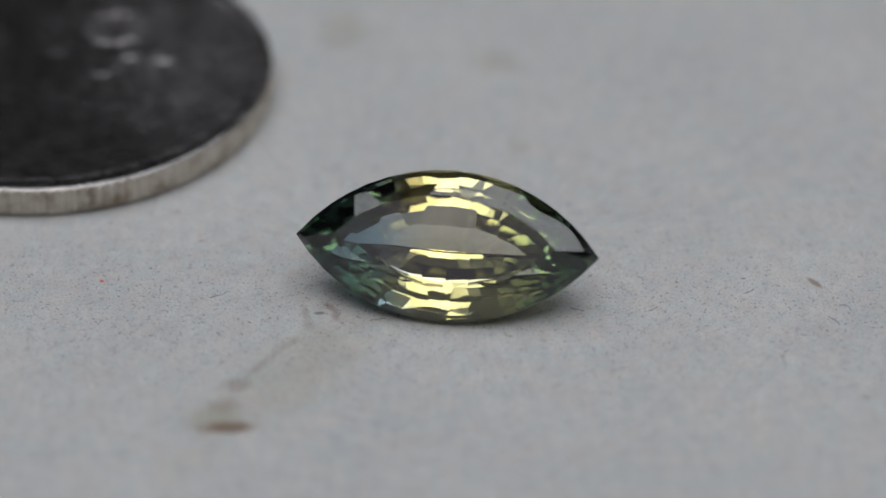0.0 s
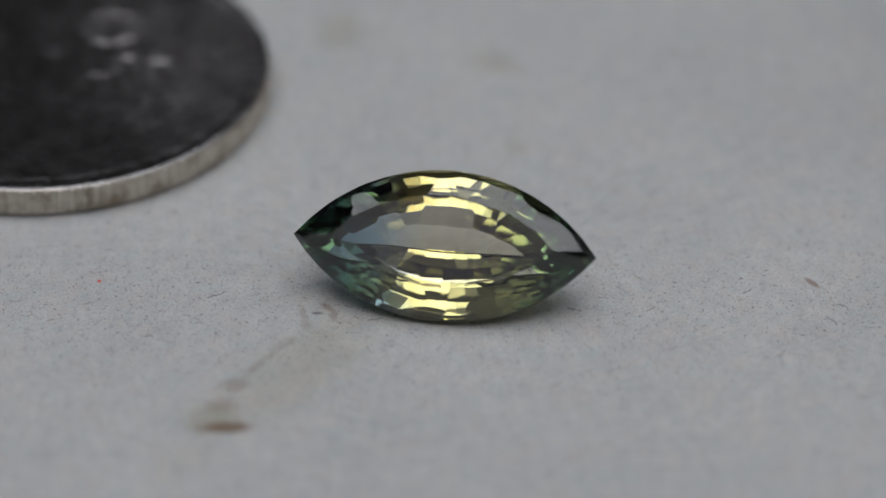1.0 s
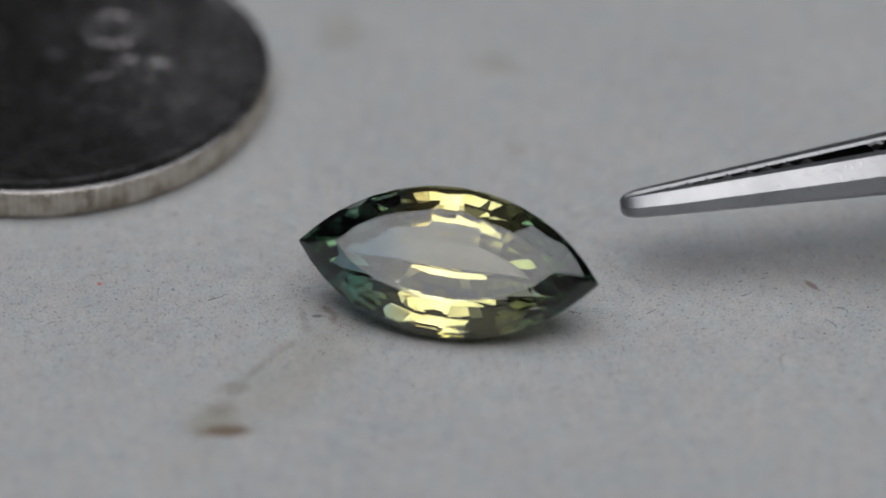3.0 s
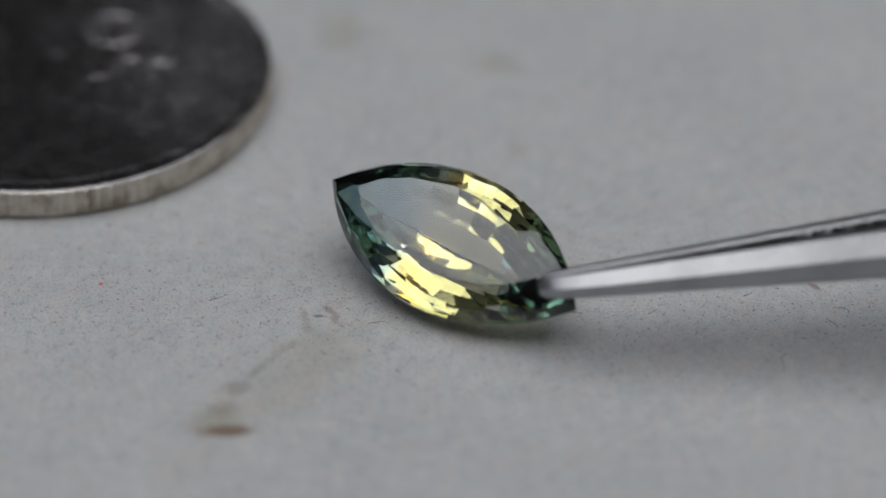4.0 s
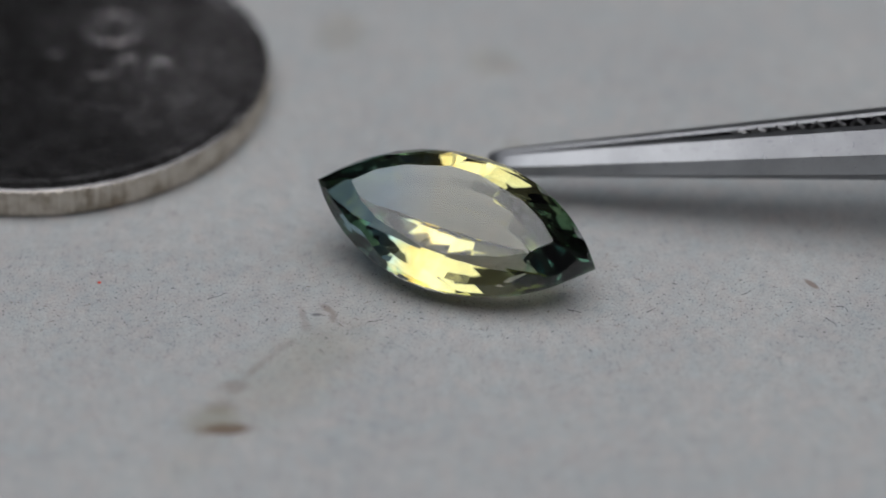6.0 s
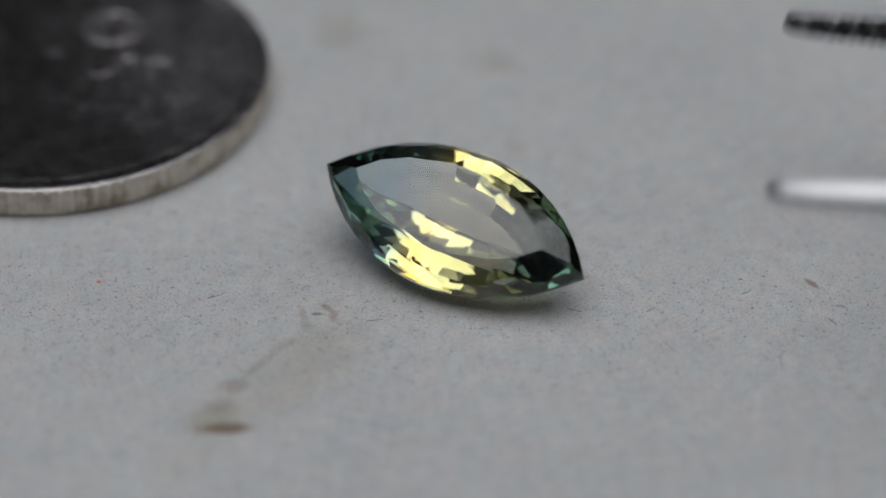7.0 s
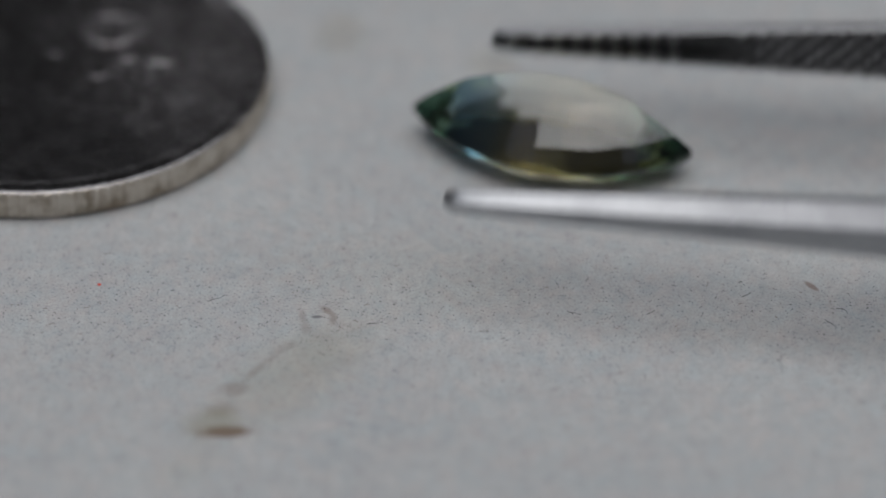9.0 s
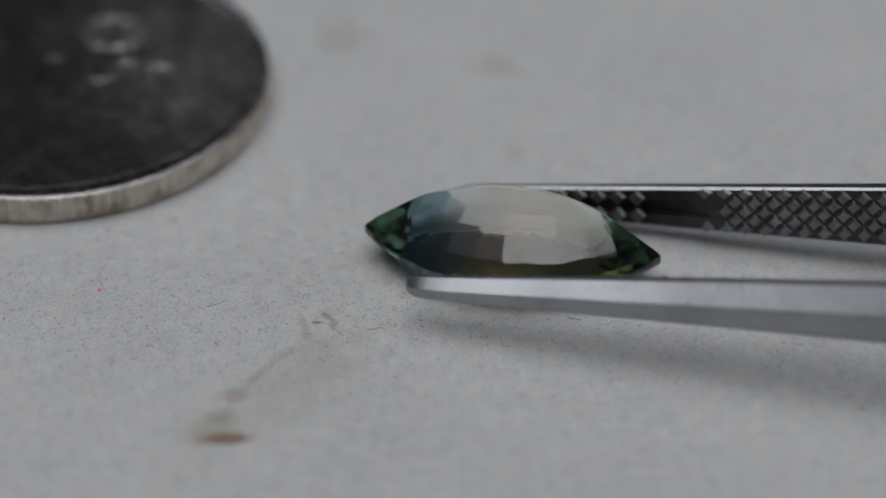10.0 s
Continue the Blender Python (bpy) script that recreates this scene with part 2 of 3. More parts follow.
WOOD = plain("dark_table_wood", (0.12, 0.08, 0.055), 0.55, 0, 40.0)


# ---- building helpers (bmeshes are in millimetres) ----
def mesh_of(name, bm, mat, smooth=False):
    bmesh.ops.scale(bm, vec=(MM, MM, MM), verts=bm.verts)
    me = bpy.data.meshes.new(name)
    bm.to_mesh(me)
    bm.free()
    me.materials.append(mat)
    if smooth:
        me.polygons.foreach_set("use_smooth", [True] * len(me.polygons))
    return me


def part(name, bm, mat, parent=None, label="", smooth=False):
    ob = new(name, mesh_of(name, bm, mat, smooth))
    if parent is not None:
        ob.parent = parent
    if label:
        tagged(ob, label)
    return ob


def box(bm, x0, x1, y0, y1, z0, z1):
    m = Matrix.LocRotScale(((x0 + x1) / 2, (y0 + y1) / 2, (z0 + z1) / 2), None, (x1 - x0, y1 - y0, z1 - z0))
    return bmesh.ops.create_cube(bm, size=1.0, matrix=m)["verts"]


def lathe(bm, rows, steps, cap=True):
    """Rings (radius, z) turned round z; a radius may be a function of the angle."""
    rings = []
    for r, z in rows:
        rings.append([bm.verts.new(((r(a) if callable(r) else r) * math.cos(a), (r(a) if callable(r) else r) * math.sin(a), z))
                      for a in (2 * math.pi * i / steps for i in range(steps))])
    for p, q in zip(rings, rings[1:]):
        for i in range(steps):
            j = (i + 1) % steps
            bm.faces.new((p[i], p[j], q[j], q[i]))
    if cap in (True, "low"):
        bm.faces.new(list(reversed(rings[0])))
    if cap is True:
        bm.faces.new(rings[-1])
    return rings


# ---- setting ----
def setting():
    bm = bmesh.new()
    box(bm, -600, 600, -450, 750, -42, -2.02)
    bmesh.ops.bevel(bm, geom=bm.edges[:], offset=4, segments=2, affect="EDGES")
    tagged(part("table_top", bm, WOOD), "dark stained wooden table under the grey board", "table", kind="structure")
    bm = bmesh.new()
    box(bm, -6000, 6000, -6000, 6000, -800, -760)
    tagged(part("floor", bm, WOOD), "dark floor around the table", "floor", kind="structure")
    # added walls, never in view: they block low sky and keep reflections dark
    bm = bmesh.new()
    box(bm, -2500, 2500, 900, 1000, -760, 1500)
    tagged(part("sky_block_north", bm, BLOCK_DARK), "added dark wall beyond the table, out of view, darkens reflections", "wall", kind="structure")
    for name, x0, x1 in (("sky_block_east", 1200, 1300), ("sky_block_west", -1300, -1200)):
        bm = bmesh.new()
        box(bm, x0, x1, -1200, 900, -760, 1500)
        tagged(part(name, bm, BLOCK_GREY), "added grey side wall, out of view, limits sky light", "wall", kind="structure")
    bm = bmesh.new()
    box(bm, -2500, 2500, -1300, -1200, -760, 1300)
    tagged(part("sky_block_south", bm, BLOCK_GREY), "added grey wall behind the table, out of view, limits sky light", "wall", kind="structure")
    bm = bmesh.new()
    box(bm, -150, 150, -110, 190, -2.0, 0.0)
    bmesh.ops.bevel(bm, geom=bm.edges[:], offset=0.15, segments=2, affect="EDGES")
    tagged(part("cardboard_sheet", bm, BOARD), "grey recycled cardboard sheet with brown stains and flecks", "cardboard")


setting()


# ---- coin ----
def coin():
    thing = tagged(new("coin"), "worn silver-coloured coin with a dull dark face", "coin")
    thing.matrix_world = pose(-16.82 * MM, 11.80 * MM, 0)
    thing.scale = (1.075, 1.075, 1.0)
    bm = bmesh.new()
    reeds = 118

    def reeded(a):
        return 8.9 + 0.05 * math.tanh(2.2 * math.sin(reeds * a))

    lathe(bm, [(8.62, 0.0), (8.80, 0.07), (reeded, 0.19), (reeded, 1.20), (8.885, 1.285), (8.86, 1.305)], reeds * 8, "low")
    part("edge", bm, COIN_EDGE, thing, "warm grey reeded edge")
    bm = bmesh.new()
    lathe(bm, [(8.885, 1.28), (8.85, 1.33), (8.78, 1.350), (8.52, 1.350), (8.42, 1.335), (8.33, 1.29), (8.24, 1.258), (8.15, 1.262), (8.02, 1.289), (7.9, 1.291), (7.8, 1.27)], 200, cap=False)
    part("rim", bm, COIN_FACE, thing, "dark raised rim", True)
    bm = bmesh.new()
    lathe(bm, [(8.0, 1.20), (7.96, 1.287), (6.0, 1.287), (0.02, 1.286)], 120)
    part("field", bm, COIN_FACE, thing, "dark dull face")
    bm = bmesh.new()
    rnd = random.Random(5)

    def lump(x, y, sx, sy, hgt, turn=0.0):
        m = Matrix.LocRotScale((x, y, 1.283), Euler((0, 0, radians(turn))), (sx, sy, hgt * 0.55))
        bmesh.ops.create_uvsphere(bm, u_segments=16, v_segments=10, radius=1.0, matrix=m)

    def ring(x, y, rx, ry, thick, hgt):
        steps, sides = 40, 8
        loops = []
        for i in range(steps):
            a = 2 * math.pi * i / steps
            loops.append([bm.verts.new((x + math.cos(a) * (rx + thick * math.cos(b)), y + math.sin(a) * (ry + thick * math.cos(b)), 1.283 + 0.4 * hgt * math.sin(b)))
                          for b in (2 * math.pi * k / sides for k in range(sides))])
        for p, q in zip(loops, loops[1:] + loops[:1]):
            for k in range(sides):
                bm.faces.new((p[k], q[k], q[(k + 1) % sides], p[(k + 1) % sides]))

    def stroke(x0, y0, x1, y1, w, hgt):
        lump((x0 + x1) / 2, (y0 + y1) / 2, math.hypot(x1 - x0, y1 - y0) / 2 + w, w, hgt, math.degrees(math.atan2(y1 - y0, x1 - x0)))

    ring(2.58, 3.05, 1.15, 1.1, 0.22, 0.034)
    lump(2.2, 3.2, 0.6, 0.5, 0.02)
    lump(0.3, 1.25, 0.42, 0.4, 0.03)
    # worn characters, too rubbed to read
    for x0, y0, x1, y1 in ((1.8, 0.9, 1.85, -0.5), (1.9, -0.55, 2.6, -0.5), (2.65, 0.7, 2.7, -0.3), (2.95, 0.75, 3.65, 0.7), (3.0, 0.6, 3.05, -0.5), (3.65, 0.6, 3.7, -0.45),
                           (4.1, 0.5, 5.1, 0.45), (4.3, 0.4, 4.25, -0.9), (4.95, 0.4, 5.0, -0.6)):
        stroke(x0, y0, x1, y1, 0.15, 0.034)
    stroke(0.85, -2.85, 4.0, -3.0, 0.09, 0.016)
    stroke(1.0, -3.25, 3.6, -3.35, 0.06, 0.008)
    stroke(4.15, -1.9, 4.2, -2.8, 0.2, 0.03)
    stroke(4.9, -1.7, 5.6, -3.1, 0.2, 0.03)
    stroke(5.4, -1.5, 6.0, -2.4, 0.12, 0.02)
    stroke(3.25, -4.7, 3.35, -6.1, 0.07, 0.026)
    stroke(3.9, -4.2, 4.3, -5.0, 0.14, 0.016)
    for k in range(14):
        lump(rnd.uniform(-2, 6.5), rnd.uniform(-6, 6), rnd.uniform(0.3, 0.9), rnd.uniform(0.2, 0.5), 0.010, rnd.uniform(-60, 60))
    lump(-2.5, 1.0, 0.9, 3.8, 0.04)
    lump(-4.4, 0.0, 0.8, 3.4, 0.04, 12)
    part("relief", bm, COIN_RELIEF, thing, "low worn relief", True)


coin()


# ---- gemstone ----
GEM_A, GEM_B = 5.97, 3.0


def gemstone():
    R = (GEM_A ** 2 + GEM_B ** 2) / (2 * GEM_B)
    span = math.degrees(math.asin(GEM_A / R))
    bm = bmesh.new()
    box(bm, -8, 8, -5, 5, -5, 3)

    def cut(co, no):
        geom = bm.verts[:] + bm.edges[:] + bm.faces[:]
        bmesh.ops.bisect_plane(bm, geom=geom, dist=1e-5, plane_co=co, plane_no=no, clear_outer=True)
        rim = [e for e in bm.edges if e.is_boundary]
        if rim:
            bmesh.ops.edgeloop_fill(bm, edges=rim)

    def facet(phi, side, angle, inset, z, up):
        """A facet that faces phi degrees off the side's middle and leans angle degrees from the girdle's plane."""
        a, t = radians(phi), radians(angle)
        rad = Vector((math.sin(a), side * math.cos(a), 0))
        co = Vector((0, -side * (R - GEM_B), 0)) + rad * (R - inset) + Vector((0, 0, z))
        cut(co, rad * math.sin(t) + Vector((0, 0, math.cos(t) if up else -math.cos(t))))

    for side in (1, -1):
        for k in range(16):
            facet(-span + (k + 0.5) * span / 8, side, 90, 0, 0, True)
    cut((0, 0, 1.140), (0, 0, 1))
    for end in (1, -1):
        cut((end * 4.4, 0, 1.140), (end * math.sin(radians(30.06)), 0, math.cos(radians(30.06))))
    rnd = np.random.RandomState(52059)

    def row(phis, angles, inset, z, up, swing, lean):
        """A row of facets on both sides, each a little off true as hand cutting leaves it."""
        for side, leans in zip((1, -1), angles):
            for k, phi in enumerate(phis):
                facet(phi + rnd.uniform(-swing, swing), side, leans[k % len(leans)] + rnd.uniform(-lean, lean), inset, z, up)

    def spread(count, step):
        return [(k - (count - 1) / 2) * step for k in range(count)]

    # crown: girdle breaks, mains, then the stars round the table
    row((-49, -41, -32, -23.5, -14.5, -5, 5, 14.5, 23.5, 32, 41, 49), ((57.08, 52.08),) * 2, 0, 0.11, True, 1.2, 1.0)
    row((-44, -14.5, 14.5, 44), ((35.11,),) * 2, 0.325, 0.505, True, 1.2, 1.0)
    row((-29, 0, 29), ((30.79,),) * 2, 1.185, 1.140, True, 0.6, 0.6)
    row((-14.5, 14.5), ((33.79,),) * 2, 1.065, 1.140, True, 0.8, 0.8)
    # pavilion: steep breaks at the girdle, shallower steps down to the keel
    row(spread(10, 9.62), ((61.83, 61.83), (56.29, 56.29)), 0.0, -0.06, False, 0.9, 1.2)
    row(spread(10, 9.62), ((51.37, 51.37), (47.37, 47.37)), 0.188, -0.374, False, 0.9, 1.2)
    row(spread(10, 9.62), ((43.78, 43.78), (46.37, 46.37)), 0.699, -0.969, False, 0.9, 1.2)
    row(spread(10, 9.62), ((38.74, 38.74), (44.74, 44.74)), 1.241, -1.512, False, 0.9, 1.2)
    row(spread(10, 9.62), ((30.28, 30.28), (31.21, 31.21)), 1.809, -2.019, False, 0.9, 1.2)
    thing = tagged(new("gemstone"), "marquise-cut sapphire, blue-green ends and pale yellow middle", "gemstone")
    bm.faces.ensure_lookup_table()
    bm.normal_update()
    bands = {"table_facet": [], "crown": [], "girdle": [], "pavilion": []}
    for f in bm.faces:
        nz = f.normal.z
        bands["table_facet" if nz > 0.999 else "crown" if nz > 0.05 else "girdle" if nz > -0.05 else "pavilion"].append(f)
    for name, faces in bands.items():
        shell = bmesh.new()
        twin = {}
        for f in faces:
            for v in f.verts:
                if v not in twin:
                    twin[v] = shell.verts.new(v.co)
            shell.faces.new([twin[v] for v in f.verts])
        part(name, shell, GEM, thing)
    bm.free()
    return thing


gem = gemstone()


# ---- tweezers ----
LENGTH = 120.0


def grade(x, table):
    for (a, u), (b, v) in zip(table, table[1:]):
        if x <= b:
            return u + (v - u) * (x - a) / (b - a)
    return table[-1][1]


HALF = [(0, 0.20), (0.08, 0.34), (0.25, 0.45), (0.6, 0.51), (1, 0.54), (2.3, 0.60), (8.7, 0.90), (17.8, 1.30), (26, 1.70), (40, 2.4), (60, 3.5), (80, 4.2), (100, 4.6), (120, 4.6)]
THICK = [(0, 0.22), (0.08, 0.34), (0.25, 0.46), (0.6, 0.57), (1, 0.64), (2.3, 0.76), (8.7, 1.02), (17.8, 1.26), (25, 1.44), (40, 1.6), (80, 1.4), (120, 0.9)]
BOW = [(0, 0.0), (2, 0.0), (6, 0.05), (10, 0.12), (18, 0.31), (25, 0.52), (40, 1.2), (60, 2.6), (80, 3.2), (100, 2.0), (115, 0.2), (120, 0.0)]
NOTCH = [(0, 0.0), (0.9, 0.0), (1.6, 0.3), (9.0, 0.34), (11.2, 0.0), (120, 0.0)]


def clip(z, h):
    return max(-h + 0.02, min(h - 0.02, z))


def tweezer_arm(name, side, parent, label):
    """One arm from its tip at x = 0 to the joint; its inner face looks to +side."""
    stations = [0, 0.08, 0.25, 0.6, 1, 1.6, 2.3, 4, 6, 8.7, 10, 11.2, 13, 15.5, 17.8, 19, 22, 25, 32, 40, 50, 60, 70, 80, 90, 100, 108, 115, 120]
    bm = bmesh.new()
    rings = []
    for x in stations:
        h, th, bow, d = grade(x, HALF), grade(x, THICK), grade(x, BOW), grade(x, NOTCH)
        s = 0.40 * h
        c = min(0.095, 0.3 * h)
        prof = [(c, h), (0.40 * th, h), (th, 0.40 * h), (th, -0.36 * h), (0.35 * th, -h), (c, -h), (0, c - h), (0, -s), (d, -s * 0.9), (d, s * 0.9), (0, s), (0, h - c)]
        rings.append([bm.verts.new((x, side * (0.4 - bow - o), z)) for o, z in prof])
    for p, q in zip(rings, rings[1:]):
        for i in range(len(p)):
            j = (i + 1) % len(p)
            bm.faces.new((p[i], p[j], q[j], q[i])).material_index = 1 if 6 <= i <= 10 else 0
    bm.faces.new(rings[0])
    bm.faces.new(rings[-1])
    bmesh.ops.recalc_face_normals(bm, faces=bm.faces[:])
    arm = part(name, bm, STEEL, parent, label, True)
    arm.data.materials.append(INNER_SHADE)
    arm.data.set_sharp_from_angle(angle=radians(22))
    bev = arm.modifiers.new("worn_edges", "BEVEL")
    bev.width, bev.segments, bev.limit_method, bev.angle_limit = 0.00013, 3, "ANGLE", radians(25)
    # cross-cut grip: rows of small pyramids on the inner face
    bm = bmesh.new()
    pitch = 0.80
    for i in range(int(18.1 / (pitch / 2))):
        x = 0.75 + i * pitch / 2
        h, bow, d = grade(x, HALF), grade(x, BOW), grade(x, NOTCH)
        for j in range(-5, 6):
            z = (j + 0.5 * (i % 2)) * pitch
            if abs(z) > h - 0.17 or (d > 0.04 and abs(z) < 0.40 * h + 0.05):
                continue
            r = 0.37
            base = [bm.verts.new((x + dx * r, side * (0.395 - bow), clip(z + dz * r, h))) for dx, dz in ((-1, 0), (0, -1), (1, 0), (0, 1))]
            top = [bm.verts.new((x + dx * r * 0.62, side * (0.395 - bow + 0.13), clip(z + dz * r * 0.62, h - 0.05))) for dx, dz in ((-1, 0), (0, -1), (1, 0), (0, 1))]
            for k in range(4):
                bm.faces.new((base[k], base[(k + 1) % 4], top[(k + 1) % 4], top[k]))
            bm.faces.new(top)
    bmesh.ops.recalc_face_normals(bm, faces=bm.faces[:])
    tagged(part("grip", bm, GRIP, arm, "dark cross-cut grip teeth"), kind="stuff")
    return arm


def tweezers():
    thing = tagged(new("tweezers"), "pointed steel gem tweezers with cross-cut grips", "tweezers")
    near = tweezer_arm("arm", 1, thing, "satin steel arm")
    far = tweezer_arm("arm", -1, thing, "satin steel arm")
    return thing, near, far


tool, near_arm, far_arm = tweezers()


# ---- flecks and fibres of the board ----
def strand(bm, px, py, a, size, w, n, rnd):
    """One curling sliver lying on the board."""
    left, right = [], []
    for k in range(n + 1):
        ww = w * (1 - abs(2 * k / n - 1) * 0.75)
        left.append(bm.verts.new((px - math.sin(a) * ww, py + math.cos(a) * ww, 0.012 + 0.01 * math.sin(k))))
        right.append(bm.verts.new((px + math.sin(a) * ww, py - math.cos(a) * ww, 0.004)))
        px += math.cos(a) * size / n
        py += math.sin(a) * size / n
        a += rnd.gauss(0, 0.35)
    for k in range(n):
        bm.faces.new((left[k], right[k], right[k + 1], left[k + 1]))


def flecks():
    rnd = random.Random(11)
    for name, count, mat, big in (("dark_flecks", 4600, plain("fleck_ink", (0.045, 0.045, 0.05), 0.9), 0.085),
                                  ("brown_fibres", 260, plain("fleck_straw", (0.20, 0.165, 0.14), 0.9), 0.26)):
        bm = bmesh.new()
        for k in range(count):
            x, y = rnd.uniform(-22, 22), rnd.uniform(-16, 22)
            if k % 3 == 0:
                x, y = rnd.uniform(-18, 18), rnd.gauss(-4.5, 2.5)
            size = big * min(3.2, rnd.lognormvariate(-0.7, 0.6))
            strand(bm, x, y, rnd.gauss(0, 0.7), size, 0.005 + 0.012 * rnd.random() ** 2, 4, rnd)
        if name == "dark_flecks":
            for x, y, a, size in ((15.1, -4.6, -1.1, 0.9), (5.0, -4.1, -0.7, 0.6), (8.1, -4.3, 0.1, 0.5), (11.9, -3.1, 0.2, 0.5),
                                  (13.2, -8.0, 1.5, 1.1), (15.6, -3.9, -0.1, 0.7), (-9.2, -3.4, 0.4, 0.8), (-2.9, -5.0, 0.6, 0.7)):
                strand(bm, x, y, a, size, 0.016, 8, rnd)
        tagged(part(name, bm, mat), "tiny specks and fibres in the grey board", "fibres", kind="stuff")


flecks()


# ---- movement ----
GEM_PATH = [
    (0.00, pose(0.000155, -0.003219, 0.002344, 46.20, -0.14, -8.18)),
    (1.00, pose(0.000155, -0.003219, 0.002344, 46.20, -0.14, -8.18)),
    (1.60, pose(0.000155, -0.003219, 0.002344, 46.20, -0.14, -8.18)),
    (2.00, pose(0.000155, -0.003218, 0.002344, 46.20, -0.14, -8.18)),
    (2.20, pose(0.000145, -0.003476, 0.002354, 44.37, -1.06, -9.02)),
    (2.40, pose(0.000150, -0.004416, 0.002347, 45.27, -0.63, -7.78)),
    (2.70, pose(0.000210, -0.004424, 0.002346, 45.33, -0.22, -6.98)),
    (3.80, pose(0.000413, -0.002916, 0.002411, 31.83, 5.15, -37.22)),
    (4.00, pose(0.000413, -0.002916, 0.002411, 31.83, 5.15, -37.22)),
    (4.10, pose(0.000568, -0.002442, 0.002381, 36.08, 2.13, -16.94)),
    (4.20, pose(0.000726, -0.002463, 0.002379, 31.27, 1.74, -11.67)),
    (4.40, pose(0.000812, -0.002465, 0.002404, 31.77, 4.61, -3.44)),
    (4.50, pose(0.000861, -0.002317, 0.002430, 31.96, 6.55, 7.71)),
    (4.70, pose(0.000907, -0.002142, 0.002390, 31.49, 3.66, 13.79)),
    (5.00, pose(0.000885, -0.001905, 0.002400, 35.13, 4.38, 28.88)),
    (5.20, pose(0.000895, -0.001702, 0.002394, 35.77, 3.92, 33.03)),
    (5.30, pose(0.000895, -0.001702, 0.002394, 35.77, 3.92, 33.03)),
    (5.50, pose(0.000895, -0.001702, 0.002394, 35.77, 3.92, 33.03)),
    (5.60, pose(0.000876, -0.001904, 0.002396, 36.33, 4.20, 30.39)),
    (5.70, pose(0.000686, -0.001716, 0.002377, 30.82, 2.57, -11.68)),
    (6.80, pose(0.000541, -0.001456, 0.002410, 31.62, 5.06, -32.00)),
    (7.20, pose(0.000541, -0.001456, 0.002410, 31.62, 5.06, -32.00)),
    (7.40, pose(0.000541, -0.001458, 0.002410, 31.62, 5.06, -32.00)),
    (7.60, pose(0.000541, -0.001460, 0.002410, 31.62, 5.06, -32.00)),
    (7.90, pose(0.000541, -0.001462, 0.002410, 31.62, 5.06, -32.00)),
    (8.00, pose(0.000603, -0.001721, 0.002410, 31.62, 5.06, -32.00)),
    (8.10, pose(0.000535, -0.002014, 0.002600, 47.88, -1.00, -10.00)),
    (8.20, pose(0.002172, -0.003449, 0.002480, 52.00, 1.00, -14.00)),
    (8.30, pose(0.003364, -0.007208, 0.003220, 112.00, 22.00, 60.00)),
    (8.40, pose(0.002812, -0.000844, 0.001160, 180.00, 0.00, 15.91)),
    (8.50, pose(0.002807, 0.000403, 0.001160, 180.00, 0.00, -6.73)),
    (8.60, pose(0.002795, 0.000326, 0.001160, 180.00, 0.00, -6.38)),
    (8.70, pose(0.003776, 0.003246, 0.001160, 180.00, 0.00, -25.29)),
    (8.80, pose(0.004267, 0.005534, 0.001160, 180.00, 0.00, -21.39)),
    (8.90, pose(0.004443, 0.006794, 0.001160, 180.00, 0.00, -21.21)),
    (9.00, pose(0.004608, 0.007064, 0.001160, 180.00, 0.00, -17.37)),
    (9.20, pose(0.004565, 0.007221, 0.001160, 180.00, 0.00, -17.93)),
    (9.30, pose(0.003770, 0.004339, 0.001160, 180.00, 0.00, -15.93)),
    (9.50, pose(0.003009, -0.000108, 0.001160, 180.00, 0.00, -8.47)),
    (9.80, pose(0.002579, -0.001350, 0.001160, 180.00, 0.00, -6.76)),
    (10.00, pose(0.002868, -0.000784, 0.001160, 180.00, 0.00, -10.44)),
]
